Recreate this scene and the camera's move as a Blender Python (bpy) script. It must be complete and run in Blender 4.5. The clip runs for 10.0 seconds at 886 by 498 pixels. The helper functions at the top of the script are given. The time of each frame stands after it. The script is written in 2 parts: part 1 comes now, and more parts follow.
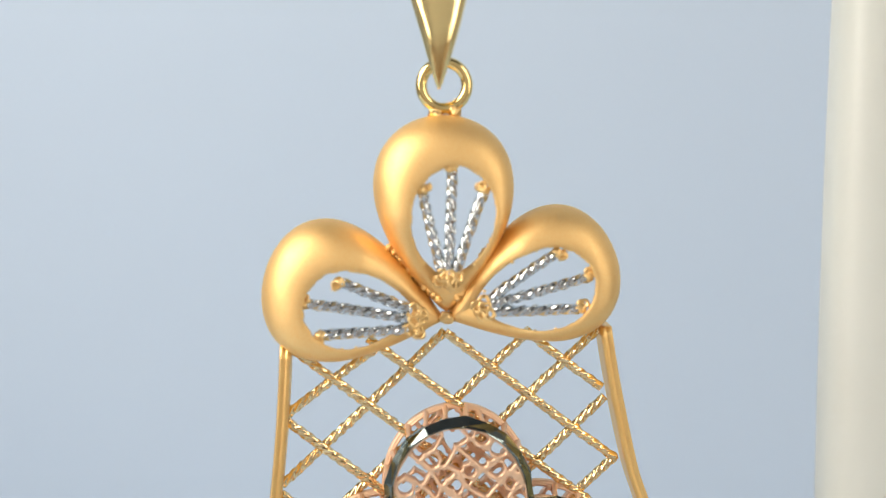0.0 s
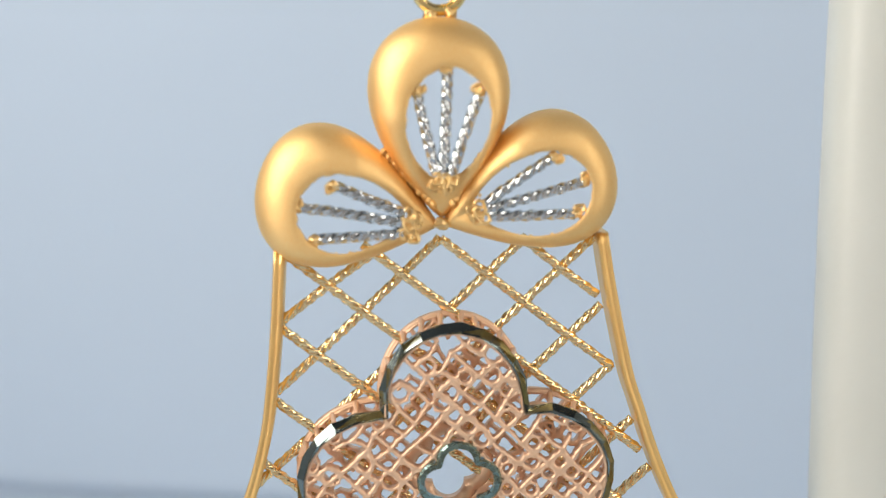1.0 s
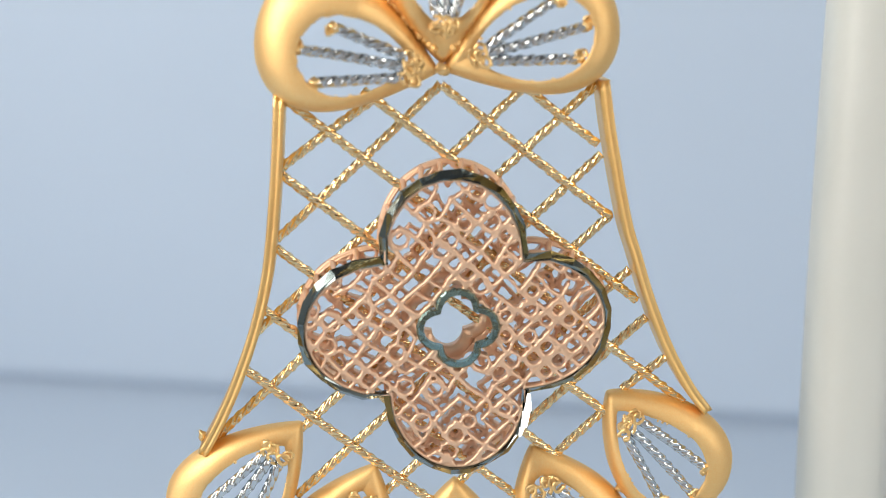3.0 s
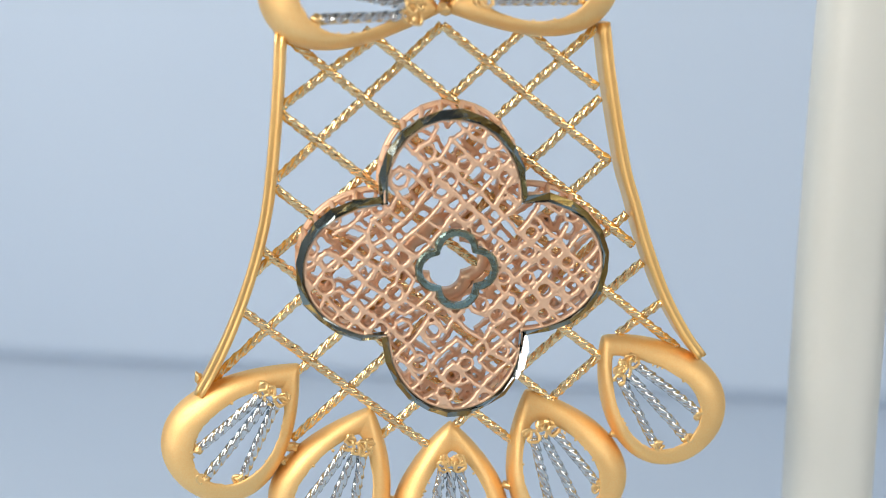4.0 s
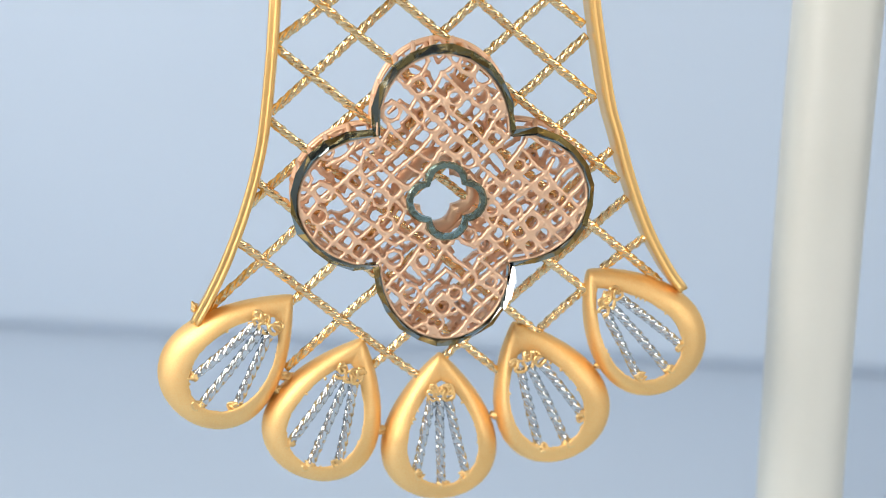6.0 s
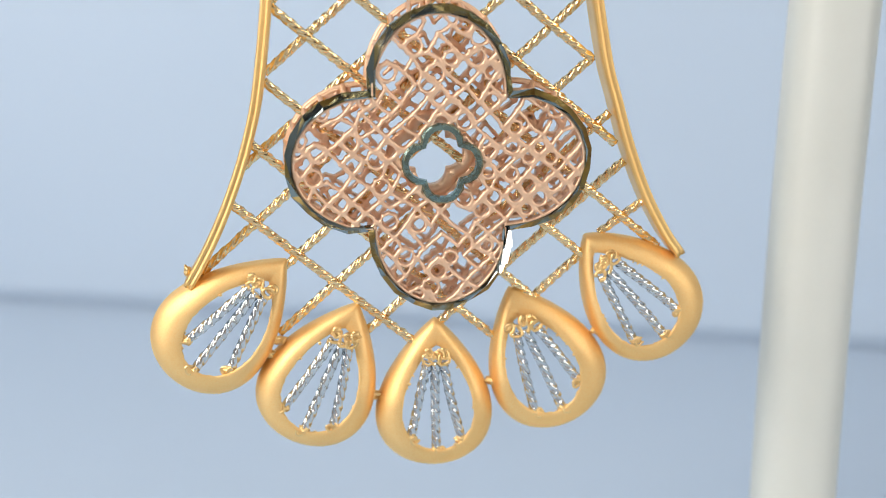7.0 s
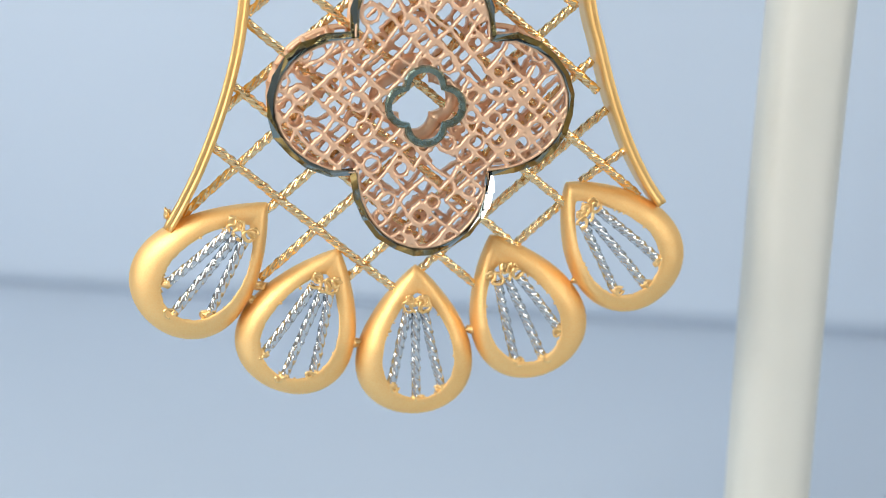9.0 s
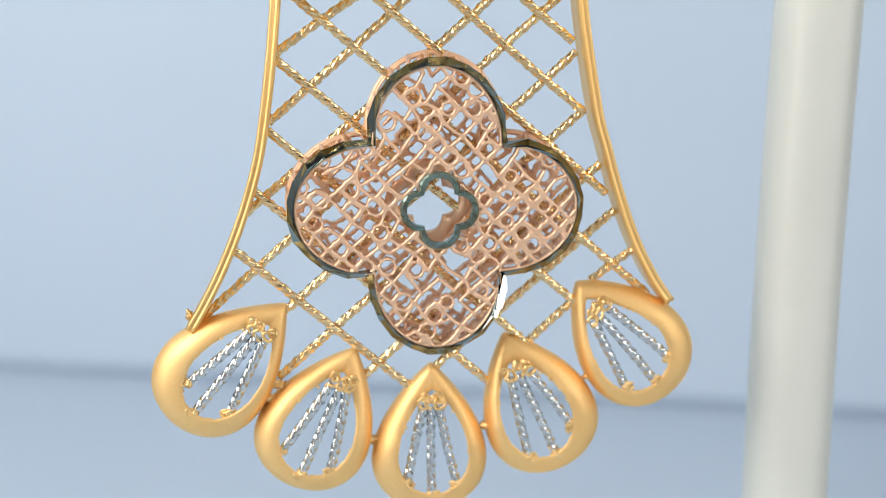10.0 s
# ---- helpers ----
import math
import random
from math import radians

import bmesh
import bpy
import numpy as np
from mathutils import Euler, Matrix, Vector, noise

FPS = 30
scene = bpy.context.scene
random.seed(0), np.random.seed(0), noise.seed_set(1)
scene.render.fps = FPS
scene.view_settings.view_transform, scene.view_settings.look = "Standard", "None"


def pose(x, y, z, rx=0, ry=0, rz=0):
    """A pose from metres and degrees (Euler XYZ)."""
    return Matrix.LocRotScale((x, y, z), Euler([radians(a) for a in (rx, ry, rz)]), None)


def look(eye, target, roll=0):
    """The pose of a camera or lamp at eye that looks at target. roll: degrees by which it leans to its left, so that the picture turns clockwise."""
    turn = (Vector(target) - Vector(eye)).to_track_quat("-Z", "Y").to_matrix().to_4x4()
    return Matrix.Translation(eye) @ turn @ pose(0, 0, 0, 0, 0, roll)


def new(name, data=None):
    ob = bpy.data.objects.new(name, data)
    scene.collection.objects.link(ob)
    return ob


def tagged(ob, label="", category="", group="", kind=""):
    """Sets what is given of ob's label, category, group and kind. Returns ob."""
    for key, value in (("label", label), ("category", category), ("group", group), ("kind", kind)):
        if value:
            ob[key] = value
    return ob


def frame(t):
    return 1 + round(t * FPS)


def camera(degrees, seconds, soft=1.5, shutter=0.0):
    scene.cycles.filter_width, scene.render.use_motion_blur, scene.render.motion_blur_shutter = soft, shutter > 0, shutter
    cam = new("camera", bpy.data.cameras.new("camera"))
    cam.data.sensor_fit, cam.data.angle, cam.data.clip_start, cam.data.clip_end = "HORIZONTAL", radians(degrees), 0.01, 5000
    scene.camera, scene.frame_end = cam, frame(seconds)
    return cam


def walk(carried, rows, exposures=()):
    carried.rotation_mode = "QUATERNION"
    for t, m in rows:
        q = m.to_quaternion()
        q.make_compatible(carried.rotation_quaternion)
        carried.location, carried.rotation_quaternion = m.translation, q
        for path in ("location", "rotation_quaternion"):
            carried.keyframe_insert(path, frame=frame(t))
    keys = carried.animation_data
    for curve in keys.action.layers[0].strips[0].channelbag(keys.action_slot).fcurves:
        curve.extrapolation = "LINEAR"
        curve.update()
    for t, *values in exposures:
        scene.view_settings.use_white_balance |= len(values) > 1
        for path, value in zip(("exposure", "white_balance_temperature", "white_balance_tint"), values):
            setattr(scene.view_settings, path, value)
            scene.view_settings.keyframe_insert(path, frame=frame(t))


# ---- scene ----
cam = camera(42, 10.0, soft=1.0)
PATH = [
    (0, (-0.00377, -0.06072, 0.02543), (0.00010, 0.00459, 0.01671), -2.43),
    (0.5, (-0.00370, -0.06049, 0.02435), (0.00043, 0.00457, 0.01405), -2.44),
    (1, (-0.00369, -0.06055, 0.02260), (0.00013, 0.00439, 0.01150), -2.40),
    (1.5, (-0.00369, -0.06029, 0.02231), (-0.00023, 0.00427, 0.00901), -2.39),
    (2, (-0.00399, -0.06039, 0.02179), (-0.00009, 0.00377, 0.00683), -2.31),
    (2.5, (-0.00376, -0.06073, 0.02016), (-0.00028, 0.00333, 0.00467), -2.18),
    (4, (-0.00565, -0.06201, 0.01601), (-0.00029, 0.00184, 0.00017), -1.18),
    (4.5, (-0.00652, -0.06175, 0.01408), (-0.00029, 0.00201, -0.00179), -0.93),
    (5, (-0.00646, -0.06245, 0.01413), (-0.00038, 0.00101, -0.00296), -0.73),
    (6.5, (-0.00617, -0.06501, 0.01274), (0.00019, -0.00131, -0.00334), -0.72),
    (7, (-0.00631, -0.06416, 0.01239), (0.00021, -0.00090, -0.00524), -0.56),
    (7.5, (-0.00653, -0.06432, 0.01137), (-0.00003, -0.00107, -0.00635), -0.33),
    (8, (-0.00649, -0.06425, 0.00944), (0.00013, -0.00094, -0.00802), -0.04),
    (8.5, (-0.00679, -0.06418, 0.00926), (0.00048, -0.00111, -0.00878), 0.27),
    (9, (-0.00689, -0.06489, 0.00893), (0.00116, -0.00168, -0.00827), 0.32),
    (9.5, (-0.00708, -0.06529, 0.00896), (0.00091, -0.00158, -0.00630), 0.13),
    (10, (-0.00749, -0.06635, 0.01077), (0.00028, -0.00212, -0.00227), -0.15),
]
walk(cam, [(t, look(eye, target, roll)) for t, eye, target, roll in PATH],
     exposures=[(0.0, -0.02, 7300, 11), (0.5, -0.11, 7200, 11), (1.5, -0.09, 7050, 11), (4.0, -0.03, 6850, 11), (6.5, 0.08, 6850, 11),
                (8.5, 0.03, 6770, 10), (10.0, 0.05, 6820, 10)])
cam.data.dof.use_dof = True
cam.data.dof.focus_distance = 0.0648
cam.data.dof.aperture_fstop = 28.0

# ---- light: lamps and booth are added unseen; broad soft lamp left, weaker one right ----
world = bpy.data.worlds.new("world")
scene.world = world
world.use_nodes = True
world.node_tree.nodes["Background"].inputs[0].default_value = (0.75, 0.85, 1.0, 1)
world.node_tree.nodes["Background"].inputs[1].default_value = 0.3


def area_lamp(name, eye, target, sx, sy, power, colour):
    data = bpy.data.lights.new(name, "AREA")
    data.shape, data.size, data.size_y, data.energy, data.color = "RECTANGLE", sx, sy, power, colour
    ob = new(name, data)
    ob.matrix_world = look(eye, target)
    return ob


area_lamp("left_added_lamp", (-0.212, -0.078, 0.108), (0.0, 0.015, 0.0), 0.20, 0.27, 1.38, (1.0, 0.985, 0.97))
area_lamp("right_added_lamp", (0.212, -0.150, 0.09), (0.0, -0.02, 0.05), 0.13, 0.24, 0.40, (1.0, 0.985, 0.97))

MM = 0.001


# ---- materials ----
def material(name, colour, metallic=0.0, rough=0.5, grain=0.0, grain_scale=4000.0, bump=0.0, second=None,
             blotch_scale=400.0, coat=0.0, random_tone=0.0, spec=None, streak=0.0):
    """Principled surface with tone variation at two scales and a fine relief."""
    m = bpy.data.materials.new(name)
    m.use_nodes = True
    nt = m.node_tree
    b = nt.nodes["Principled BSDF"]
    b.inputs["Metallic"].default_value = metallic
    b.inputs["Coat Weight"].default_value = coat
    if spec is not None:
        b.inputs["Specular IOR Level"].default_value = spec
    co = nt.nodes.new("ShaderNodeTexCoord")
    big = nt.nodes.new("ShaderNodeTexNoise")
    big.inputs["Scale"].default_value, big.inputs["Detail"].default_value = blotch_scale, 3
    fine = nt.nodes.new("ShaderNodeTexNoise")
    fine.inputs["Scale"].default_value, fine.inputs["Detail"].default_value = grain_scale, 4
    nt.links.new(co.outputs["Object"], big.inputs["Vector"])
    if streak:
        mp = nt.nodes.new("ShaderNodeMapping")
        mp.inputs["Scale"].default_value = (1, 1, streak)
        nt.links.new(co.outputs["Object"], mp.inputs["Vector"])
        nt.links.new(mp.outputs["Vector"], fine.inputs["Vector"])
    else:
        nt.links.new(co.outputs["Object"], fine.inputs["Vector"])
    mix = nt.nodes.new("ShaderNodeMix")
    mix.data_type = "RGBA"
    mix.inputs["A"].default_value = (*colour, 1)
    mix.inputs["B"].default_value = (*(second or [c * 0.85 for c in colour]), 1)
    nt.links.new(big.outputs["Fac"], mix.inputs["Factor"])
    last = mix.outputs["Result"]
    if random_tone:
        info = nt.nodes.new("ShaderNodeObjectInfo")
        mr = nt.nodes.new("ShaderNodeMapRange")
        mr.inputs["To Min"].default_value, mr.inputs["To Max"].default_value = 1 - random_tone, 1 + random_tone
        nt.links.new(info.outputs["Random"], mr.inputs["Value"])
        hsv = nt.nodes.new("ShaderNodeHueSaturation")
        nt.links.new(mr.outputs["Result"], hsv.inputs["Value"])
        nt.links.new(last, hsv.inputs["Color"])
        last = hsv.outputs["Color"]
    nt.links.new(last, b.inputs["Base Color"])
    mr = nt.nodes.new("ShaderNodeMapRange")
    mr.inputs["From Min"].default_value, mr.inputs["From Max"].default_value = 0.3, 0.7
    mr.inputs["To Min"].default_value, mr.inputs["To Max"].default_value = max(0.02, rough - grain), rough + grain
    nt.links.new(fine.outputs["Fac"], mr.inputs["Value"])
    nt.links.new(mr.outputs["Result"], b.inputs["Roughness"])
    if bump:
        bp = nt.nodes.new("ShaderNodeBump")
        bp.inputs["Strength"].default_value = 1.0
        bp.inputs["Distance"].default_value = bump
        nt.links.new(fine.outputs["Fac"], bp.inputs["Height"])
        nt.links.new(bp.outputs["Normal"], b.inputs["Normal"])
    return m


satin_gold = material("satin_gold", (0.975, 0.68, 0.315), 1.0, 0.57, 0.13, 12000, 0.000012, (0.93, 0.615, 0.26), 450, random_tone=0.03)
bright_gold = material("bright_gold", (0.96, 0.74, 0.34), 1.0, 0.15, 0.04, 5000, 0.0000015, (0.93, 0.69, 0.29), 600)
bail_gold = material("bail_gold", (0.98, 0.80, 0.42), 1.0, 0.20, 0.06, 4500, 0.00001, (0.95, 0.74, 0.34), 600, streak=0.12)
wire_gold = material("wire_gold", (0.97, 0.77, 0.45), 1.0, 0.15, 0.06, 6000, 0.000002, (0.90, 0.65, 0.33), 900)
bar_gold = material("bar_gold", (0.96, 0.65, 0.27), 1.0, 0.40, 0.10, 16000, 0.000006, (0.93, 0.59, 0.22), 500)
solder_gold = material("solder_gold", (0.95, 0.70, 0.35), 1.0, 0.36, 0.1, 7000, 0.00004, (0.88, 0.58, 0.24), 2500)
# grey second tone paints in dark reflections that give the wires contrast
white_gold = material("white_gold", (0.80, 0.82, 0.82), 1.0, 0.10, 0.04, 6000, 0.000002, (0.50, 0.53, 0.54), 1500)
rose_gold = material("rose_gold", (0.93, 0.65, 0.45), 0.68, 0.45, 0.08, 7000, 0.000008, (0.86, 0.56, 0.37), 700)
dark_rhodium = material("dark_rhodium", (0.30, 0.355, 0.345), 1.0, 0.09, 0.05, 4000, 0.000001, (0.16, 0.20, 0.195), 700)
teal_rhodium = material("teal_rhodium", (0.19, 0.29, 0.275), 1.0, 0.24, 0.06, 4000, 0.000004, (0.27, 0.39, 0.37), 900)
paper_blue = material("paper_blue", (0.50, 0.60, 0.715), 0.0, 0.75, 0.08, 1500, 0.00001, (0.475, 0.58, 0.705), 14, spec=0.2)
post_white = material("post_white", (0.655, 0.675, 0.63), 0.0, 0.42, 0.06, 1200, 0.00002, (0.59, 0.615, 0.57), 120)
# tones of the added walls, picked for what they reflect into the metal
added_wall_cloth = material("added_wall_cloth", (0.42, 0.415, 0.41), 0.0, 0.85, 0.05, 1500, 0.00005, (0.38, 0.375, 0.37), 20)
# pale so the unseen front side bounces light into the gold
bounce_wall = material("bounce_wall", (0.66, 0.655, 0.65), 0.0, 0.85, 0.05, 1500, 0.00005, (0.61, 0.605, 0.60), 20)
# dark so the unseen top blackens the rim's upper facets
dark_added_roof = material("dark_added_roof", (0.13, 0.13, 0.14), 0.0, 0.85, 0.05, 1500, 0.00005, (0.11, 0.11, 0.12), 20)
wood = material("wood", (0.30, 0.19, 0.11), 0.0, 0.5, 0.1, 200, 0.0001, (0.22, 0.13, 0.07), 12)


# ---- building helpers; plans of small parts are in millimetres ----
def part(name, bm, mat, parent=None, label="", smooth=True):
    """Links a bmesh as one mesh object, under a thing or a part."""
    me = bpy.data.meshes.new(name)
    bm.to_mesh(me)
    bm.free()
    me.materials.append(mat)
    for p in me.polygons:
        p.use_smooth = smooth
    ob = new(name, me)
    if parent is not None:
        ob.parent = parent
    if label:
        tagged(ob, label)
    return ob


def grid_mesh(rings, closed_u=True, closed_v=True, caps=False):
    """A bmesh from rows of points in millimetres."""
    bm = bmesh.new()
    rows = [[bm.verts.new(Vector(p) * MM) for p in r] for r in rings]
    n, k = len(rows), len(rows[0])
    for i in range(n if closed_u else n - 1):
        a, b = rows[i], rows[(i + 1) % n]
        for j in range(k if closed_v else k - 1):
            j2 = (j + 1) % k
            bm.faces.new((a[j], a[j2], b[j2], b[j]))
    if caps:
        bm.faces.new(rows[0][::-1])
        bm.faces.new(rows[-1])
    bmesh.ops.recalc_face_normals(bm, faces=bm.faces)
    return bm


def curve_points(pts, n):
    """A smooth line through the points."""
    pts = [Vector(p) for p in pts]
    ext = [2 * pts[0] - pts[1]] + pts + [2 * pts[-1] - pts[-2]]
    out = []
    for i in range(n):
        s = i / (n - 1) * (len(pts) - 1)
        k = min(int(s), len(pts) - 2)
        u = s - k
        p0, p1, p2, p3 = ext[k:k + 4]
        out.append(0.5 * (2 * p1 + (p2 - p0) * u + (2 * p0 - 5 * p1 + 4 * p2 - p3) * u * u + (3 * p1 - p0 - 3 * p2 + p3) * u ** 3))
    return out


def twisted_wire(a, b, r=0.23, pitch=3.1, step=0.09, strands=5):
    """Fine strands twisted tight and diamond-cut, from a to b."""
    a, b = Vector(a), Vector(b)
    d = (b - a).normalized()
    side = d.cross(Vector((0, 1, 0))).normalized()
    up = side.cross(d)
    length = (b - a).length
    n = max(4, int(length / step))
    start = random.random() * 6.28
    k_max = strands * 5
    bend = random.uniform(-0.05, 0.05)
    rings = []
    for i in range(n + 1):
        s = i / n
        c = a + (b - a) * s + side * bend * math.sin(s * math.pi)
        ang = start + length * s / pitch * 2 * math.pi
        ring = []
        for k in range(k_max):
            t = ang + k * 2 * math.pi / k_max
            p = side * math.cos(t) + up * math.sin(t)
            # hammered and cut flats, uneven from strand to strand
            cut = noise.noise(Vector((k // 5 * 3.1 + start * 9, length * s * 3.6, start)))
            rr = r * (0.90 + 0.13 * math.cos(k * math.pi * 0.4) + 0.22 * cut)
            ring.append(c + p * rr)
        rings.append(ring)
    return grid_mesh(rings, closed_u=False, caps=True)


def blob(bm, c, r, seed, wide=(1, 1, 1)):
    """One lump of solder added to a bmesh."""
    geo = bmesh.ops.create_icosphere(bm, subdivisions=3, radius=r * MM)
    for v in geo["verts"]:
        u = v.co.normalized()
        k = 1 + 0.5 * noise.noise(u * 1.3 + Vector((seed, seed * 2, 0))) + 0.3 * noise.noise(u * 4.0 + Vector((seed, 3, 0)))
        v.co = Vector([v.co[i] * k * wide[i] for i in range(3)]) + Vector(c) * MM


def bead(c, r, seed, parent, wide=(1, 1, 1)):
    """A lump of gold solder as a part of its own."""
    bm = bmesh.new()
    blob(bm, c, r, seed, wide)
    return part("solder_bead", bm, solder_gold, parent, "rough gold solder bead")


def curl(c, r, parent, turn=0.0, tube=0.095):
    """A small open loop of melted gold wire lying against the shell."""
    rows = []
    for i in range(19):
        a = turn + math.radians(310) * i / 18
        rr = r * (1 + 0.12 * math.sin(3 * a + turn))
        mid = Vector((c[0] + rr * math.cos(a), c[1] - 0.10 * math.sin(a * 0.5), c[2] + rr * math.sin(a)))
        out = Vector((math.cos(a), 0, math.sin(a)))
        w = tube * (0.85 + 0.35 * noise.noise(mid * 4.0))
        rows.append([mid + out * (w * math.cos(k * math.pi / 4)) + Vector((0, w * math.sin(k * math.pi / 4), 0)) for k in range(8)])
    return part("solder_curl", grid_mesh(rows, closed_u=False, caps=True), solder_gold, parent, "curled gold solder wire")


def drop_outline(tip, end, width, m, n=72):
    """A teardrop in the pendant's plane: pointed at tip, round at end."""
    t, e = Vector(tip), Vector(end)
    ax = e - t
    lat = Vector((-ax.y, ax.x)).normalized()
    peak = max(math.sin(u * 0.01) * math.sin(u * 0.005) ** m for u in range(1, 314))
    out = []
    for i in range(n):
        u = 2 * math.pi * i / n
        s = abs(math.sin(u / 2))
        out.append(t + ax * (s * s) + lat * (width / 2 * math.sin(u) * (s * s + 0.012) ** (m / 2) / peak))
    return out


def petal(name, parent, tip, end, width, m, otip, oend, owidth, om, h, wires, label=""):
    """A hollow domed drop with an opening, three twisted wires and their solder."""
    outer, inner = drop_outline(tip, end, width, m), drop_outline(otip, oend, owidth, om)
    prof = [(0.03, 0.30), (0.0, 0.15)]
    for i in range(15):
        a = 0.985 * (i / 14) ** 1.9
        prof.append((a, -h * (1 - (1 - a) ** 2.25) ** (1 / 2.1)))
    prof += [(1.0, -h * 0.985), (1.01, -h * 0.93), (0.985, -h * 0.86), (0.72, -h * 0.68), (0.30, -h * 0.15), (0.15, 0.25)]
    rings = []
    for i, (o, q) in enumerate(zip(outer, inner)):
        along = math.sin(math.pi * i / len(outer)) ** 2
        low = 0.45 + 0.55 * min(1.0, along / 0.5) ** 0.8
        # worn, hand-cut edge round the opening
        w = 0.045 * noise.noise(Vector((i * 1.7, width, tip[0])))
        ring = []
        for a, y in prof:
            k = a + (w if a > 0.9 else 0)
            p = o + (q - o) * k
            y = y * low if y < 0 else y
            d = 0.03 * noise.noise(Vector((p.x * 0.9, y, p.y * 0.9)))
            ring.append((p.x, y + d, p.y))
        rings.append(ring)
    shell = part(name, grid_mesh(rings), satin_gold, parent, label)
    yw = -h * 0.80
    axis = (Vector(end) - Vector(tip)).normalized()
    across = Vector((-axis.y, axis.x))
    for i, (a, b) in enumerate(wires):
        part("twisted_wire", twisted_wire((a[0], yw, a[1]), (b[0], yw, b[1]), 0.28), white_gold, shell,
             "bright white-gold twisted wire")
        # three curls where the wires meet, a lump and a hook where each ends
        r = Vector(a) - axis * random.uniform(0.10, 0.30)
        curl((r.x, yw - 0.24, r.y), random.uniform(0.26, 0.34), shell, random.uniform(0, 6.28), 0.12)
        r = r - axis * random.uniform(0.25, 0.4) + across * random.uniform(-0.3, 0.3)
        curl((r.x, yw - 0.20, r.y), random.uniform(0.20, 0.30), shell, random.uniform(0, 6.28), 0.11)
        bead((r.x, yw - 0.05, r.y), 0.26, i + a[0], shell, (1.2, 0.6, 1.1))
        far = (Vector(b) - Vector(a)).normalized()
        e = Vector(b) + far * 0.10
        bead((e.x, yw - 0.12, e.y), 0.25, i + tip[0], shell, (1.15, 0.8, 1.0))
        e = e + Vector((-far.y, far.x)) * random.choice((-0.22, 0.22)) + far * 0.12
        curl((e.x, yw - 0.18, e.y), random.uniform(0.18, 0.26), shell, random.uniform(0, 6.28), 0.11)
        bead((e.x, yw - 0.06, e.y), random.uniform(0.13, 0.2), i * 7 + b[0], shell)
    # crumbs of solder along the edge of the opening
    for j in range(9):
        q = inner[random.randrange(len(inner))]
        bead((q.x, -h * 0.90, q.y), random.uniform(0.05, 0.10), j * 3 + q.x, shell, (1, 0.7, 1))
    return shell


def clover_outline(base, reach, half, n):
    """The outline of four rounded lobes, with notches between them."""
    out = []
    for k in range(4):
        d = Vector((math.cos(k * math.pi / 2), math.sin(k * math.pi / 2)))
        l = Vector((-d.y, d.x))
        for i in range(n):
            f = math.radians(-90 + 180 * i / n)
            c, s = math.cos(f), math.sin(f)
            out.append(d * (base + reach * abs(c) ** 0.92) + l * half * s)
    return out


def offset_outline(pts, d):
    """The outline moved outwards by d."""
    n = len(pts)
    out = []
    for i in range(n):
        e1, e2 = (pts[i] - pts[i - 1]).normalized(), (pts[(i + 1) % n] - pts[i]).normalized()
        nn = Vector((e1.y + e2.y, -e1.x - e2.x))
        nn.normalize()
        out.append(pts[i] + nn * d)
    return out


def clover_depth(X, Z, base, reach, half):
    """How far inside the clover each place lies, about in millimetres."""
    best = np.full(X.shape, -9.0)
    for k in range(4):
        c, s = round(math.cos(k * math.pi / 2)), round(math.sin(k * math.pi / 2))
        al, la = X * c + Z * s, -X * s + Z * c
        q = np.sqrt((np.maximum(al - base, 0) / reach) ** 2 + (la / half) ** 2)
        f = (1 - q) * half
        best = np.maximum(best, np.where(al > 0, f, -9))
    return best


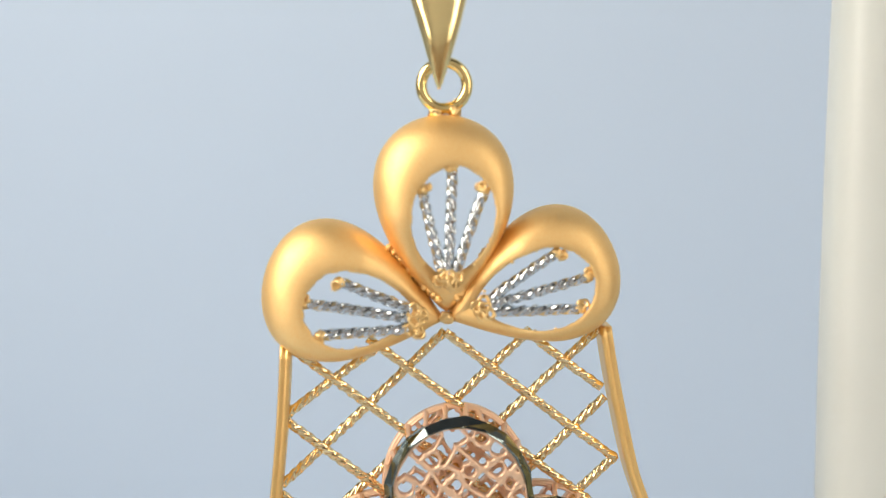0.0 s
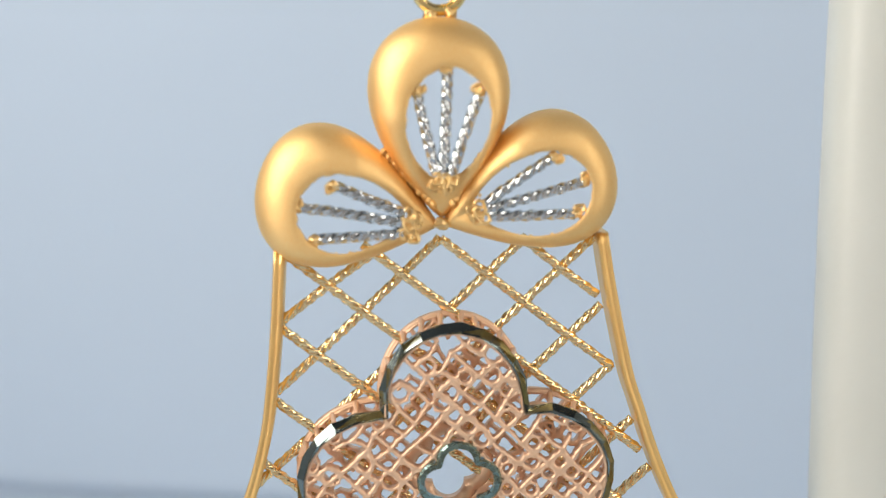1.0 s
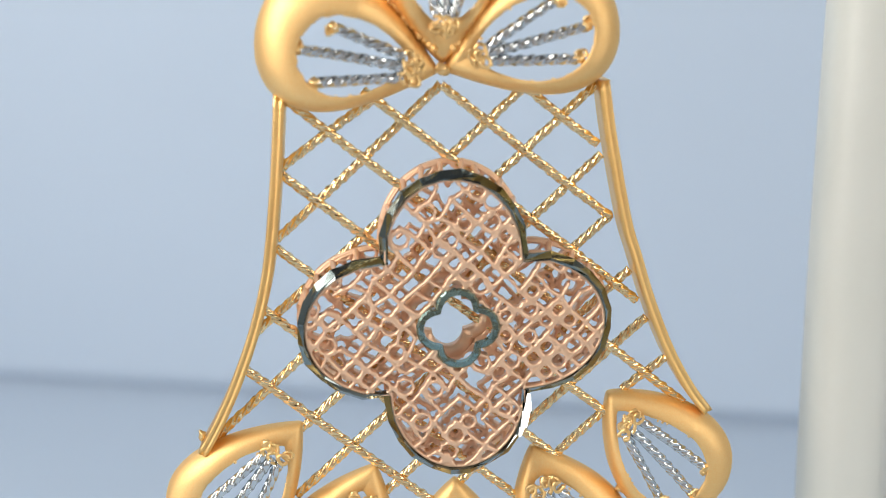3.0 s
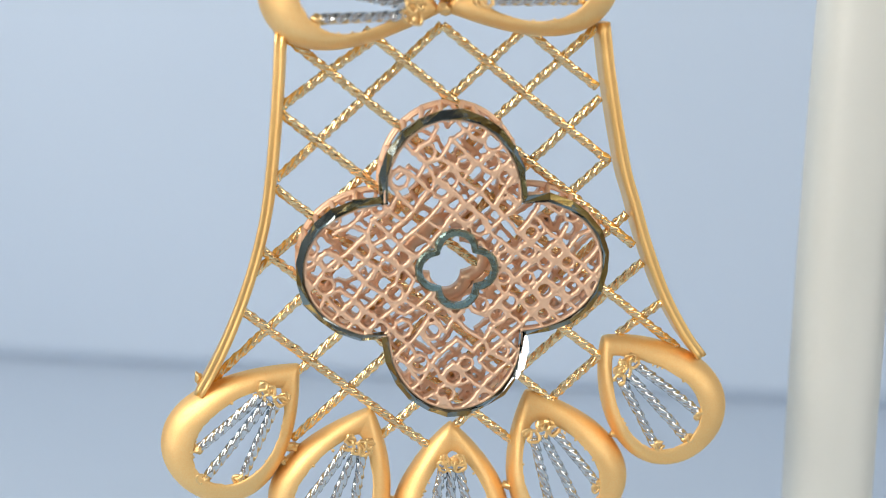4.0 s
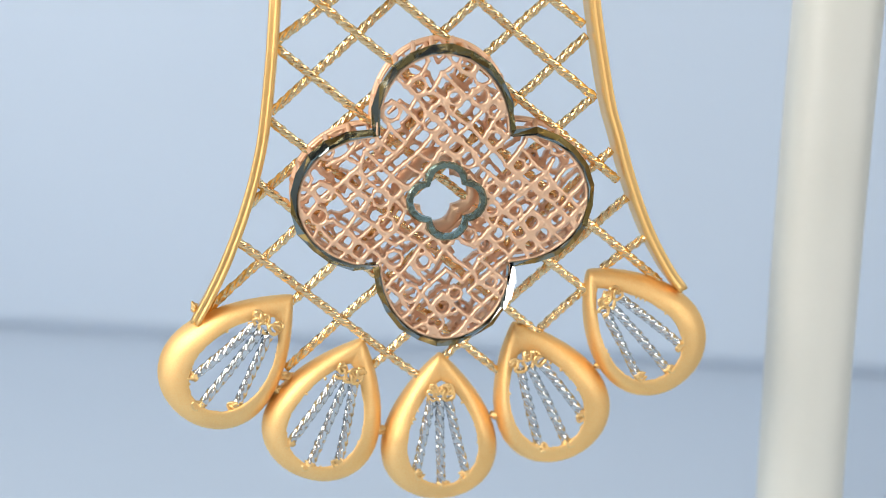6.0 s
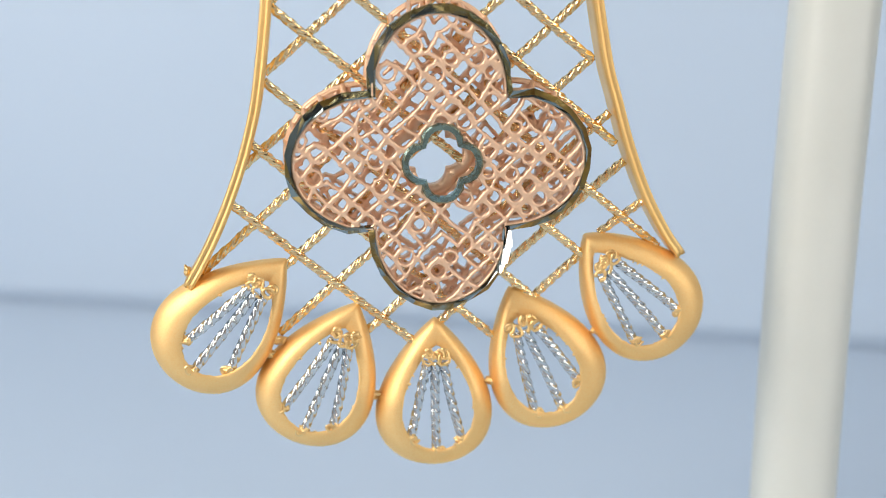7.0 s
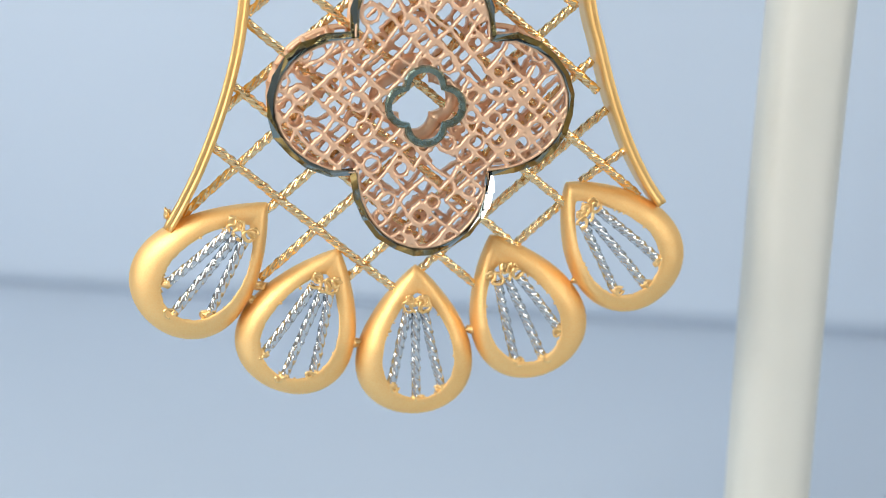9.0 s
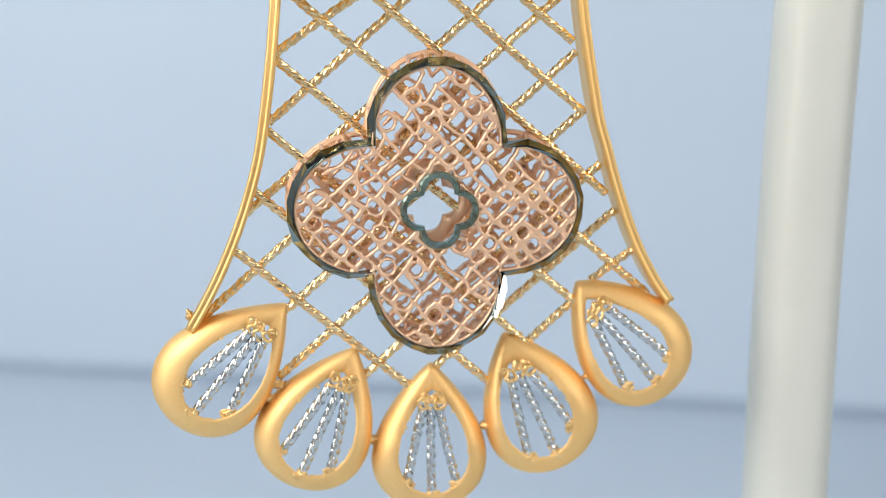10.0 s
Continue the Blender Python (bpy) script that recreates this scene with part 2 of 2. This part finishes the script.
def pierced_plate(y_front, thick, pitch, bar, seed, centre, hole_size=1.0, inset=0.0):
    """A clover plate pierced with rounded, uneven cells: one bmesh."""
    rng = random.Random(seed)
    step = 0.062
    xs = np.arange(-9.0, 9.001, step)
    X, Z = np.meshgrid(xs, xs, indexing="ij")
    n = int(13 / pitch)
    node = {}
    for i in range(-n, n + 1):
        for j in range(-n, n + 1):
            u, v = i * pitch + rng.uniform(-0.22, 0.22) * pitch, j * pitch + rng.uniform(-0.22, 0.22) * pitch
            node[i, j] = ((u + v) * 0.7071, (u - v) * 0.7071)
    acc = np.zeros(X.shape)
    sharp = 22.0

    def add(ax, az, bx, bz, w):
        lo_x, hi_x, lo_z, hi_z = min(ax, bx) - 0.9, max(ax, bx) + 0.9, min(az, bz) - 0.9, max(az, bz) + 0.9
        i0, i1 = np.searchsorted(xs, (lo_x, hi_x))
        j0, j1 = np.searchsorted(xs, (lo_z, hi_z))
        if i0 >= i1 or j0 >= j1:
            return
        x, z = X[i0:i1, j0:j1], Z[i0:i1, j0:j1]
        dx, dz = bx - ax, bz - az
        t = np.clip(((x - ax) * dx + (z - az) * dz) / (dx * dx + dz * dz + 1e-9), 0, 1)
        d = np.hypot(x - ax - t * dx, z - az - t * dz) - w
        acc[i0:i1, j0:j1] += np.exp(-sharp * d)

    for (i, j), a in node.items():
        if max(abs(a[0]), abs(a[1])) > 9.5:
            continue
        for b in ((i + 1, j), (i, j + 1)):
            if b in node and rng.random() > 0.24:
                # slightly bent bars
                q = node[b]
                mx, mz = (a[0] + q[0]) / 2 + rng.uniform(-0.06, 0.06), (a[1] + q[1]) / 2 + rng.uniform(-0.06, 0.06)
                w = bar * rng.uniform(0.85, 1.15)
                add(a[0], a[1], mx, mz, w)
                add(mx, mz, q[0], q[1], w)
        if rng.random() < 0.30:
            # a ring that rounds a cell, or a small one inside it
            c = rng.choice((0.40, 0.48, 0.50, 0.53)) * pitch
            ox, oz = a[0] + 0.7071 * pitch, a[1]
            for k in range(8):
                t0, t1 = k * math.pi / 4, (k + 1) * math.pi / 4
                add(ox + c * math.cos(t0), oz + c * math.sin(t0), ox + c * math.cos(t1), oz + c * math.sin(t1), bar * 0.75)
    F = -np.log(acc + 1e-12) / sharp
    depth = clover_depth(X, Z, 3.75, 4.60, 3.88)
    hole = -clover_depth(X - centre[0], Z - centre[1], 0.95 * hole_size, 1.15 * hole_size, 1.0 * hole_size)
    edge = np.minimum(depth - inset, hole)
    F = np.minimum(F, edge - 0.14)
    F = np.maximum(F, -edge)
    gx, gz = np.gradient(F, step)
    g = np.maximum(np.hypot(gx, gz), 0.35)
    out = F > 0
    mv = np.where(out, np.clip(F, 0, 0.12) / g, 0)
    PX, PZ = X - mv * gx / g, Z - mv * gz / g
    k = np.clip(-F / 0.11, 0, 1)
    rise = 0.085 * np.sqrt(np.maximum(0, 1 - (1 - k) ** 2))
    inside = ~out
    keep = inside[:-1, :-1] | inside[1:, :-1] | inside[:-1, 1:] | inside[1:, 1:]
    near = np.where(F < 0.13, True, False)
    keep &= near[:-1, :-1] & near[1:, :-1] & near[:-1, 1:] & near[1:, 1:]
    used = np.zeros(X.shape, bool)
    for a, b in ((slice(None, -1), slice(None, -1)), (slice(1, None), slice(None, -1)), (slice(None, -1), slice(1, None)), (slice(1, None), slice(1, None))):
        used[a, b] |= keep
    ids = np.full(X.shape, -1)
    ids[used] = np.arange(used.sum())
    m = int(used.sum())
    top = np.stack([PX[used], y_front - rise[used], PZ[used]], 1)
    back = np.stack([PX[used], np.full(m, y_front + thick), PZ[used]], 1)
    verts = np.concatenate([top, back]) * MM
    ii, jj = np.nonzero(keep)
    a, b, c, d = ids[ii, jj], ids[ii + 1, jj], ids[ii + 1, jj + 1], ids[ii, jj + 1]
    faces = np.concatenate([np.stack([a, b, c, d], 1), np.stack([d, c, b, a], 1) + m])
    walls = []
    pad = np.pad(keep, 1)
    for di, dj, p, q in ((-1, 0, (0, 1), (0, 0)), (1, 0, (1, 0), (1, 1)), (0, -1, (0, 0), (1, 0)), (0, 1, (1, 1), (0, 1))):
        open_side = keep & ~pad[1 + di:pad.shape[0] - 1 + di, 1 + dj:pad.shape[1] - 1 + dj]
        i2, j2 = np.nonzero(open_side)
        v1, v2 = ids[i2 + p[0], j2 + p[1]], ids[i2 + q[0], j2 + q[1]]
        walls.append(np.stack([v1, v2, v2 + m, v1 + m], 1))
    faces = np.concatenate([faces] + walls)
    me = bpy.data.meshes.new("pierced_plate")
    me.from_pydata(verts.tolist(), [], faces.tolist())
    bm = bmesh.new()
    bm.from_mesh(me)
    bpy.data.meshes.remove(me)
    bmesh.ops.recalc_face_normals(bm, faces=bm.faces)
    return bm


def band(outline_a, section, jitter=0.0, centre=(0, 0)):
    """A rim swept round an outline; section: (outwards, y) pairs."""
    outs = [offset_outline(outline_a, o) for o, _ in section]
    rings = []
    for i in range(len(outline_a)):
        dy = random.uniform(-jitter, jitter)
        rings.append([(outs[k][i].x + centre[0] + random.uniform(-jitter, jitter) * 0.5, y + dy * (k in (2, 3)),
                       outs[k][i].y + centre[1] + random.uniform(-jitter, jitter) * 0.5) for k, (_, y) in enumerate(section)])
    return grid_mesh(rings)


def solid_box(lo, hi, bevel=0.0):
    bm = bmesh.new()
    bmesh.ops.create_cube(bm, size=1)
    for v in bm.verts:
        v.co = Vector([(lo[i] + hi[i]) / 2 + v.co[i] * (hi[i] - lo[i]) for i in range(3)])
    if bevel:
        bmesh.ops.bevel(bm, geom=bm.edges[:], offset=bevel, segments=2, affect="EDGES")
    return bm


# ---- unseen booth added to close the place and shape reflections, on a wooden tabletop ----
def wall(name, lo, hi, mat=None):
    return tagged(part(name, solid_box(lo, hi), mat or added_wall_cloth, smooth=False), "unseen plain cloth side of an added booth that shapes reflections", "wall", kind="structure")


tagged(part("floor", solid_box((-0.27, -0.30, -0.070), (0.27, 0.25, -0.050), 0.002), wood, smooth=False),
       "unseen brown wooden tabletop under the added booth", "tabletop", kind="structure")
wall("ceiling", (-0.23, -0.26, 0.300), (0.23, 0.20, 0.306), dark_added_roof)
wall("wall_north", (-0.23, 0.200, -0.050), (0.23, 0.206, 0.300))
wall("wall_south", (-0.23, -0.266, -0.050), (0.23, -0.260, 0.300), bounce_wall)
wall("wall_east", (0.224, -0.26, -0.050), (0.230, 0.20, 0.300))
wall("wall_west", (-0.230, -0.26, -0.050), (-0.224, 0.20, 0.300))

# the blue paper on the table, and the paper panel that stands on it
# front edge stops short so the unseen dark wood reflects in the wires
tagged(part("paper_sheet", solid_box((-0.220, -0.110, -0.050), (0.220, 0.195, -0.046), 0.0005), paper_blue, smooth=False),
       "pale blue paper sheet lying on the table", "paper")
panel = tagged(part("backdrop_panel", solid_box((-0.19, 0.0, 0.0), (0.19, 0.006, 0.30), 0.0018), paper_blue, smooth=False),
               "pale blue paper panel standing behind the pendant", "backdrop", kind="structure")
panel.matrix_world = Matrix.Translation((0.0105, 0.1015, -0.046)) @ Matrix.Rotation(math.atan2(-3.9, 12.5), 4, "Z")

# the stand: a leaning round post, its foot and the arm that carries the pendant
stand = tagged(new("display_stand"), "cream white plastic display stand with a leaning round post", "stand")
stand.location = (0.0249, 0.0050, 0)


def post_at(z):
    return Vector((0.0532 * z + 0.00049 * z * z, 0.083 * z, z))


def round_bar(points, r, n=40, square=2.0):
    rings = []
    for i, p in enumerate(points):
        d = (points[min(i + 1, len(points) - 1)] - points[max(i - 1, 0)]).normalized()
        a = d.cross(Vector((0.1, 1, 0.05))).normalized()
        b = d.cross(a)
        ring = []
        for k in range(n):
            c, q = math.cos(2 * math.pi * k / n), math.sin(2 * math.pi * k / n)
            f = (abs(c) ** square + abs(q) ** square) ** (-1 / square)
            ring.append(p + (a * c + b * q) * (r * f))
        rings.append(ring)
    return grid_mesh(rings, closed_u=False, caps=True)


part("post", round_bar([post_at(z) for z in (-44.5, -36, -28, -20, -12, -4, 4, 12, 20, 28, 35, 41)], 2.62, 64, 2.7), post_white, stand)
part("arm", round_bar([post_at(38), Vector((-10, -1.0, 37.0)), Vector((-20, -4.3, 36.0)), Vector((-24.6, -4.6, 35.9)), Vector((-34, -4.7, 35.8))], 0.42, 20),
     post_white, stand)
foot = bmesh.new()
bmesh.ops.create_cone(foot, segments=64, radius1=0.022, radius2=0.020, depth=0.004, cap_ends=True)
bmesh.ops.translate(foot, verts=foot.verts, vec=post_at(-44.0) * MM)
part("foot", foot, post_white, stand)

# ---- the pendant ----
pendant = tagged(new("pendant"), "satin gold filigree pendant with a rose-gold clover, hanging from its bail", "pendant")

# three petals of the flower at the top
petal("flower_petal", pendant, (-0.12, 13.95), (0.05, 24.42), 7.35, 0.84, (-0.20, 16.1), (0.74, 21.81), 4.32, 0.20, 2.3,
      [((-0.39, 16.40), (-1.22, 20.55)), ((-0.07, 16.38), (0.37, 21.60)), ((0.36, 16.36), (1.93, 20.40))])
petal("flower_petal", pendant, (-0.30, 13.55), (-9.68, 16.44), 7.5, 1.08, (-1.95, 14.30), (-7.62, 14.92), 4.06, 0.57, 2.3,
      [((-2.10, 14.52), (-5.58, 16.10)), ((-2.19, 14.00), (-7.42, 15.09)), ((-2.24, 13.50), (-6.71, 13.41))])
petal("flower_petal", pendant, (-0.15, 13.60), (8.98, 16.87), 7.2, 1.10, (1.35, 14.42), (7.52, 15.73), 4.28, 0.55, 2.3,
      [((1.90, 14.73), (5.58, 17.04)), ((1.98, 14.52), (7.17, 15.73)), ((2.12, 14.16), (6.69, 14.07))])

bead((-0.08, -0.55, 13.75), 0.34, 4, pendant, (1.3, 0.8, 1))

# lumpy solder seams that join the upper petal to its neighbours
for ends in (((-0.62, 14.80), (-3.00, 17.60)), ((0.45, 14.85), (2.45, 17.60))):
    bm = bmesh.new()
    for i in range(13):
        f = i / 12
        x, z = ends[0][0] + (ends[1][0] - ends[0][0]) * f, ends[0][1] + (ends[1][1] - ends[0][1]) * f
        blob(bm, (x + random.uniform(-0.05, 0.05), -0.85 + 0.40 * f, z), random.uniform(0.17, 0.24), i * 2.3 + x, (1, 1, 1.1))
    part("solder_seam", bm, satin_gold, pendant, "lumpy satin gold solder seam")

# five drops along the lower edge
petal("drop", pendant, (-8.74, -5.74), (-15.63, -12.58), 6.75, 0.92, (-9.75, -6.86), (-14.23, -11.65), 3.96, 0.49, 1.6,
      [((-10.73, -6.92), (-14.35, -9.86)), ((-10.43, -7.25), (-14.07, -11.61)), ((-9.97, -7.43), (-12.10, -11.74))])
petal("drop", pendant, (-4.72, -8.55), (-8.84, -16.88), 6.92, 0.91, (-5.50, -9.83), (-8.15, -15.73), 4.26, 0.67, 1.6,
      [((-6.18, -10.25), (-9.12, -14.23)), ((-5.64, -10.47), (-8.03, -15.67)), ((-5.33, -10.71), (-6.34, -15.49))])
petal("drop", pendant, (-0.22, -9.66), (-0.43, -18.85), 6.98, 0.88, (-0.20, -11.15), (-0.26, -17.45), 4.20, 0.63, 1.6,
      [((-0.80, -11.88), (-1.81, -16.49)), ((-0.35, -11.96), (-0.34, -17.34)), ((0.11, -11.98), (1.13, -16.68))])
petal("drop", pendant, (4.22, -7.95), (7.92, -16.55), 6.96, 0.85, (4.58, -9.60), (7.08, -15.27), 4.19, 0.45, 1.6,
      [((4.44, -10.34), (5.56, -15.26)), ((4.94, -10.18), (7.19, -15.14)), ((5.60, -10.03), (8.05, -13.33))])
petal("drop", pendant, (8.66, -4.94), (14.68, -12.00), 6.81, 0.72, (9.11, -5.89), (13.34, -10.98), 4.26, 0.75, 1.6,
      [((9.41, -7.09), (11.41, -11.07)), ((9.80, -6.76), (13.20, -10.77)), ((10.27, -6.27), (13.96, -9.31))])
for i, (x, z) in enumerate(((-9.75, -11.4), (-3.85, -14.2), (3.05, -13.7), (9.45, -10.8), (-9.3, -10.5))):
    bead((x, -0.3, z), 0.33, i, pendant, (1.3, 1, 0.8))

bead((-14.35, 0.1, -6.25), 0.26, 9, pendant, (0.8, 1, 1.4))

# the two curved side bars
def side_bar(pts):
    line = curve_points([(x, 0, z) for x, z in pts], 40)
    rings = []
    for i, p in enumerate(line):
        d = (line[min(i + 1, 39)] - line[max(i - 1, 0)]).normalized()
        s = Vector((d.z, 0, -d.x))
        prof = [(-0.30, 0.9), (-0.30, -0.95), (-0.24, -1.08), (-0.10, -1.10), (-0.03, -1.0), (0.03, -1.0), (0.10, -1.10),
                (0.24, -1.08), (0.30, -0.95), (0.30, 0.9)]
        rings.append([p + s * a + Vector((0, y, 0)) for a, y in prof])
    return grid_mesh(rings, closed_u=False, caps=True)


part("side_bar", side_bar([(8.30, 12.8), (8.72, 9.64), (9.52, 5.2), (10.09, 3.2), (10.86, 0.6), (11.96, -2.31), (13.18, -4.64), (14.2, -6.1)]),
     bar_gold, pendant, "curved satin gold side bar")
part("side_bar", side_bar([(-8.72, 12.7), (-9.13, 8.8), (-9.66, 5.0), (-10.15, 2.5), (-11.02, -0.31), (-12.16, -3.1), (-13.27, -5.3), (-14.25, -6.95)]),
     bar_gold, pendant, "curved satin gold side bar")

# twisted lattice wires: those falling to the right, then those rising
FALLING = [((-9.0, 12.86), (13.0, -5.75)), ((-4.4, 12.75), (10.28, 0.45)), ((-0.24, 12.87), (8.8, 5.3)), ((4.1, 12.70), (8.1, 9.35)),
           ((-8.95, 8.45), (8.65, -6.2)), ((-9.5, 4.45), (5.75, -8.7)), ((-10.7, 1.3), (3.3, -10.95)), ((-11.66, -2.35), (-1.3, -11.2))]
RISING = [((-9.0, 8.72), (-3.5, 12.44)), ((-9.45, 4.85), (-0.24, 12.87)), ((-11.04, -0.47), (4.4, 12.71)), ((-13.6, -6.45), (8.1, 12.56)),
          ((-8.8, -6.18), (8.35, 8.75)), ((-9.3, -10.25), (8.9, 5.38)), ((-4.2, -10.33), (9.95, 2.2)), ((0.0, -10.0), (10.9, -0.62)),
          ((5.6, -8.7), (8.7, -5.93)), ((9.5, -4.9), (12.1, -3.05))]
for a, b in FALLING:
    part("lattice_wire", twisted_wire((a[0], -0.12, a[1]), (b[0], -0.12, b[1]), 0.255), wire_gold, pendant)
for a, b in RISING:
    part("lattice_wire", twisted_wire((a[0], 0.16, a[1]), (b[0], 0.16, b[1]), 0.255), wire_gold, pendant)

# the clover: two pierced plates, a wall of small struts, a faceted dark rim, a dark rim round the hole
clover = part("clover", pierced_plate(-1.95, 0.50, 0.98, 0.078, 11, (0.12, -0.05), 1.0, 0.17), rose_gold, pendant, "matt rose-gold pierced clover")
back = part("back_plate", pierced_plate(-0.25, 0.50, 1.00, 0.080, 23, (-0.36, -0.05), 0.86), rose_gold, clover)
back.location, back.scale = (0, 0, 0.0003), (1.02, 1, 1.02)
edge = clover_outline(3.75, 4.65, 3.92, 40)
back_edge = [p * 1.02 + Vector((0, 0.3)) for p in edge]
part("back_rail", band(back_edge, [(-0.05, -0.25), (0.06, -0.2), (0.06, 0.22), (-0.25, 0.25), (-0.25, -0.25)]), rose_gold, clover)
part("front_rail", band(edge, [(-0.05, -1.55), (0.05, -1.5), (0.05, -1.30), (-0.25, -1.3), (-0.25, -1.55)]), rose_gold, clover)
long_edge = offset_outline(clover_outline(3.75, 4.65, 3.92, 11), -0.10)
for i, p in enumerate(long_edge):
    lean = long_edge[(i + 1) % len(long_edge)] - p
    f = random.uniform(-0.3, 0.3)
    q = p * 1.02 + Vector((0, 0.3)) + lean * f
    rows = []
    for k in range(5):
        c, r = p.lerp(q, k / 4), 0.13 + 0.07 * abs(k - 2) / 2
        rows.append([(c.x + r * math.cos(t * math.pi / 3), -1.55 + 1.5 * k / 4, c.y + r * math.sin(t * math.pi / 3)) for t in range(6)])
    part("strut", grid_mesh(rows, closed_u=False, caps=True), rose_gold, clover)
facets = clover_outline(3.75, 4.70, 3.95, 11)
part("dark_rim", band(facets, [(-0.10, -1.45), (0.11, -1.50), (0.13, -1.70), (-0.21, -2.13), (-0.29, -2.14), (-0.31, -1.70)], 0.15), dark_rhodium, clover,
     "polished black faceted rim", smooth=False)
small = clover_outline(1.05, 1.02, 1.02, 9)
part("hole_rim", band(small, [(-0.12, -1.50), (0.16, -1.55), (0.20, -2.05), (0.10, -2.18), (-0.18, -2.20), (-0.22, -1.9)], 0.03, (0.12, -0.05)),
     teal_rhodium, clover, "dark teal-green rim round the hole", smooth=False)

# solid rim round the hole of the back plate
back_hole = clover_outline(0.88, 0.98, 0.88, 16)
part("back_hole_rim", band(back_hole, [(0.62, 0.15), (0.66, -0.30), (0.45, -0.46), (0.05, -0.42), (-0.04, -0.25), (0.0, 0.2)], 0.05, (-0.37, 0.22)),
     rose_gold, clover)

# added bright facets, tilted to the right lamp, standing in for the rim's glint
lit = [p for p in clover_outline(3.75, 4.70, 3.95, 90) if p.x > 2.6 and -6.4 < p.y < -3.95 and p.y < -p.x + 0.2]
for f in range(3):
    piece = lit[f * len(lit) // 3:(f + 1) * len(lit) // 3 + 1]
    mid = piece[len(piece) // 2]
    rows = []
    for p in piece:
        u = (p.y + 5.15) / 1.25
        wide = 1.0 - 0.75 * u * u
        a, b = Vector((p.x - 0.06 + 0.17 * wide, 0, p.y - 0.02)), Vector((p.x - 0.06 - 0.27 * wide, 0, p.y + 0.03))
        ya, yb = [-2.20 + 0.41 * (q.x - mid.x) + 0.38 * (q.z - mid.y) for q in (a, b)]
        rows.append([(a.x, ya, a.z), (b.x, yb, b.z), (b.x, -1.6, b.z), (a.x, -1.6, a.z)])
    part("glint_facet", grid_mesh(rows, closed_u=False, caps=True), white_gold, clover, "bright facet added for a glint on the black rim", smooth=False)

# jump ring, its solder and the bail
ring_rows = []
for i in range(64):
    a = 2 * math.pi * i / 64
    ring_rows.append([(0.26 + (1.20 + 0.30 * math.cos(k * math.pi / 8)) * math.cos(a), 0.1 + 0.30 * math.sin(k * math.pi / 8),
                       25.92 + (1.20 + 0.30 * math.cos(k * math.pi / 8)) * math.sin(a)) for k in range(16)])
ring_ob = part("jump_ring", grid_mesh(ring_rows), bright_gold, pendant, "polished gold jump ring")
bead((-0.25, 0.0, 24.55), 0.36, 3, ring_ob)
bead((0.75, 0.0, 24.6), 0.34, 8, ring_ob)

spine = curve_points([(-0.13, -1.55, 25.75), (-0.08, -1.60, 26.6), (0.05, -1.60, 28.6), (0.12, -1.45, 31.0), (0.3, -1.05, 34.0), (0.3, -0.2, 36.9),
                      (0.3, 1.1, 36.9), (0.3, 1.9, 34.0), (0.26, 2.1, 31.0), (0.22, 2.0, 28.6), (0.1, 1.8, 26.0)], 60)
bail_rows = []
for i, p in enumerate(spine):
    d = (spine[min(i + 1, 59)] - spine[max(i - 1, 0)]).normalized()
    nrm = Vector((1, 0, 0)).cross(d).normalized()
    low = min(1, max(0, (p.z - 25.7) / 11.0))
    w = min(0.06 + 2.95 * low ** 0.9, 1.95)
    th = min(0.06 + 0.55 * w, 0.55)
    bail_rows.append([p + Vector((w * math.cos(k * math.pi / 12), 0, 0)) + nrm * (th * math.sin(k * math.pi / 12)) for k in range(24)])
part("bail", grid_mesh(bail_rows, closed_u=False, caps=True), bail_gold, pendant, "polished gold tapered bail")
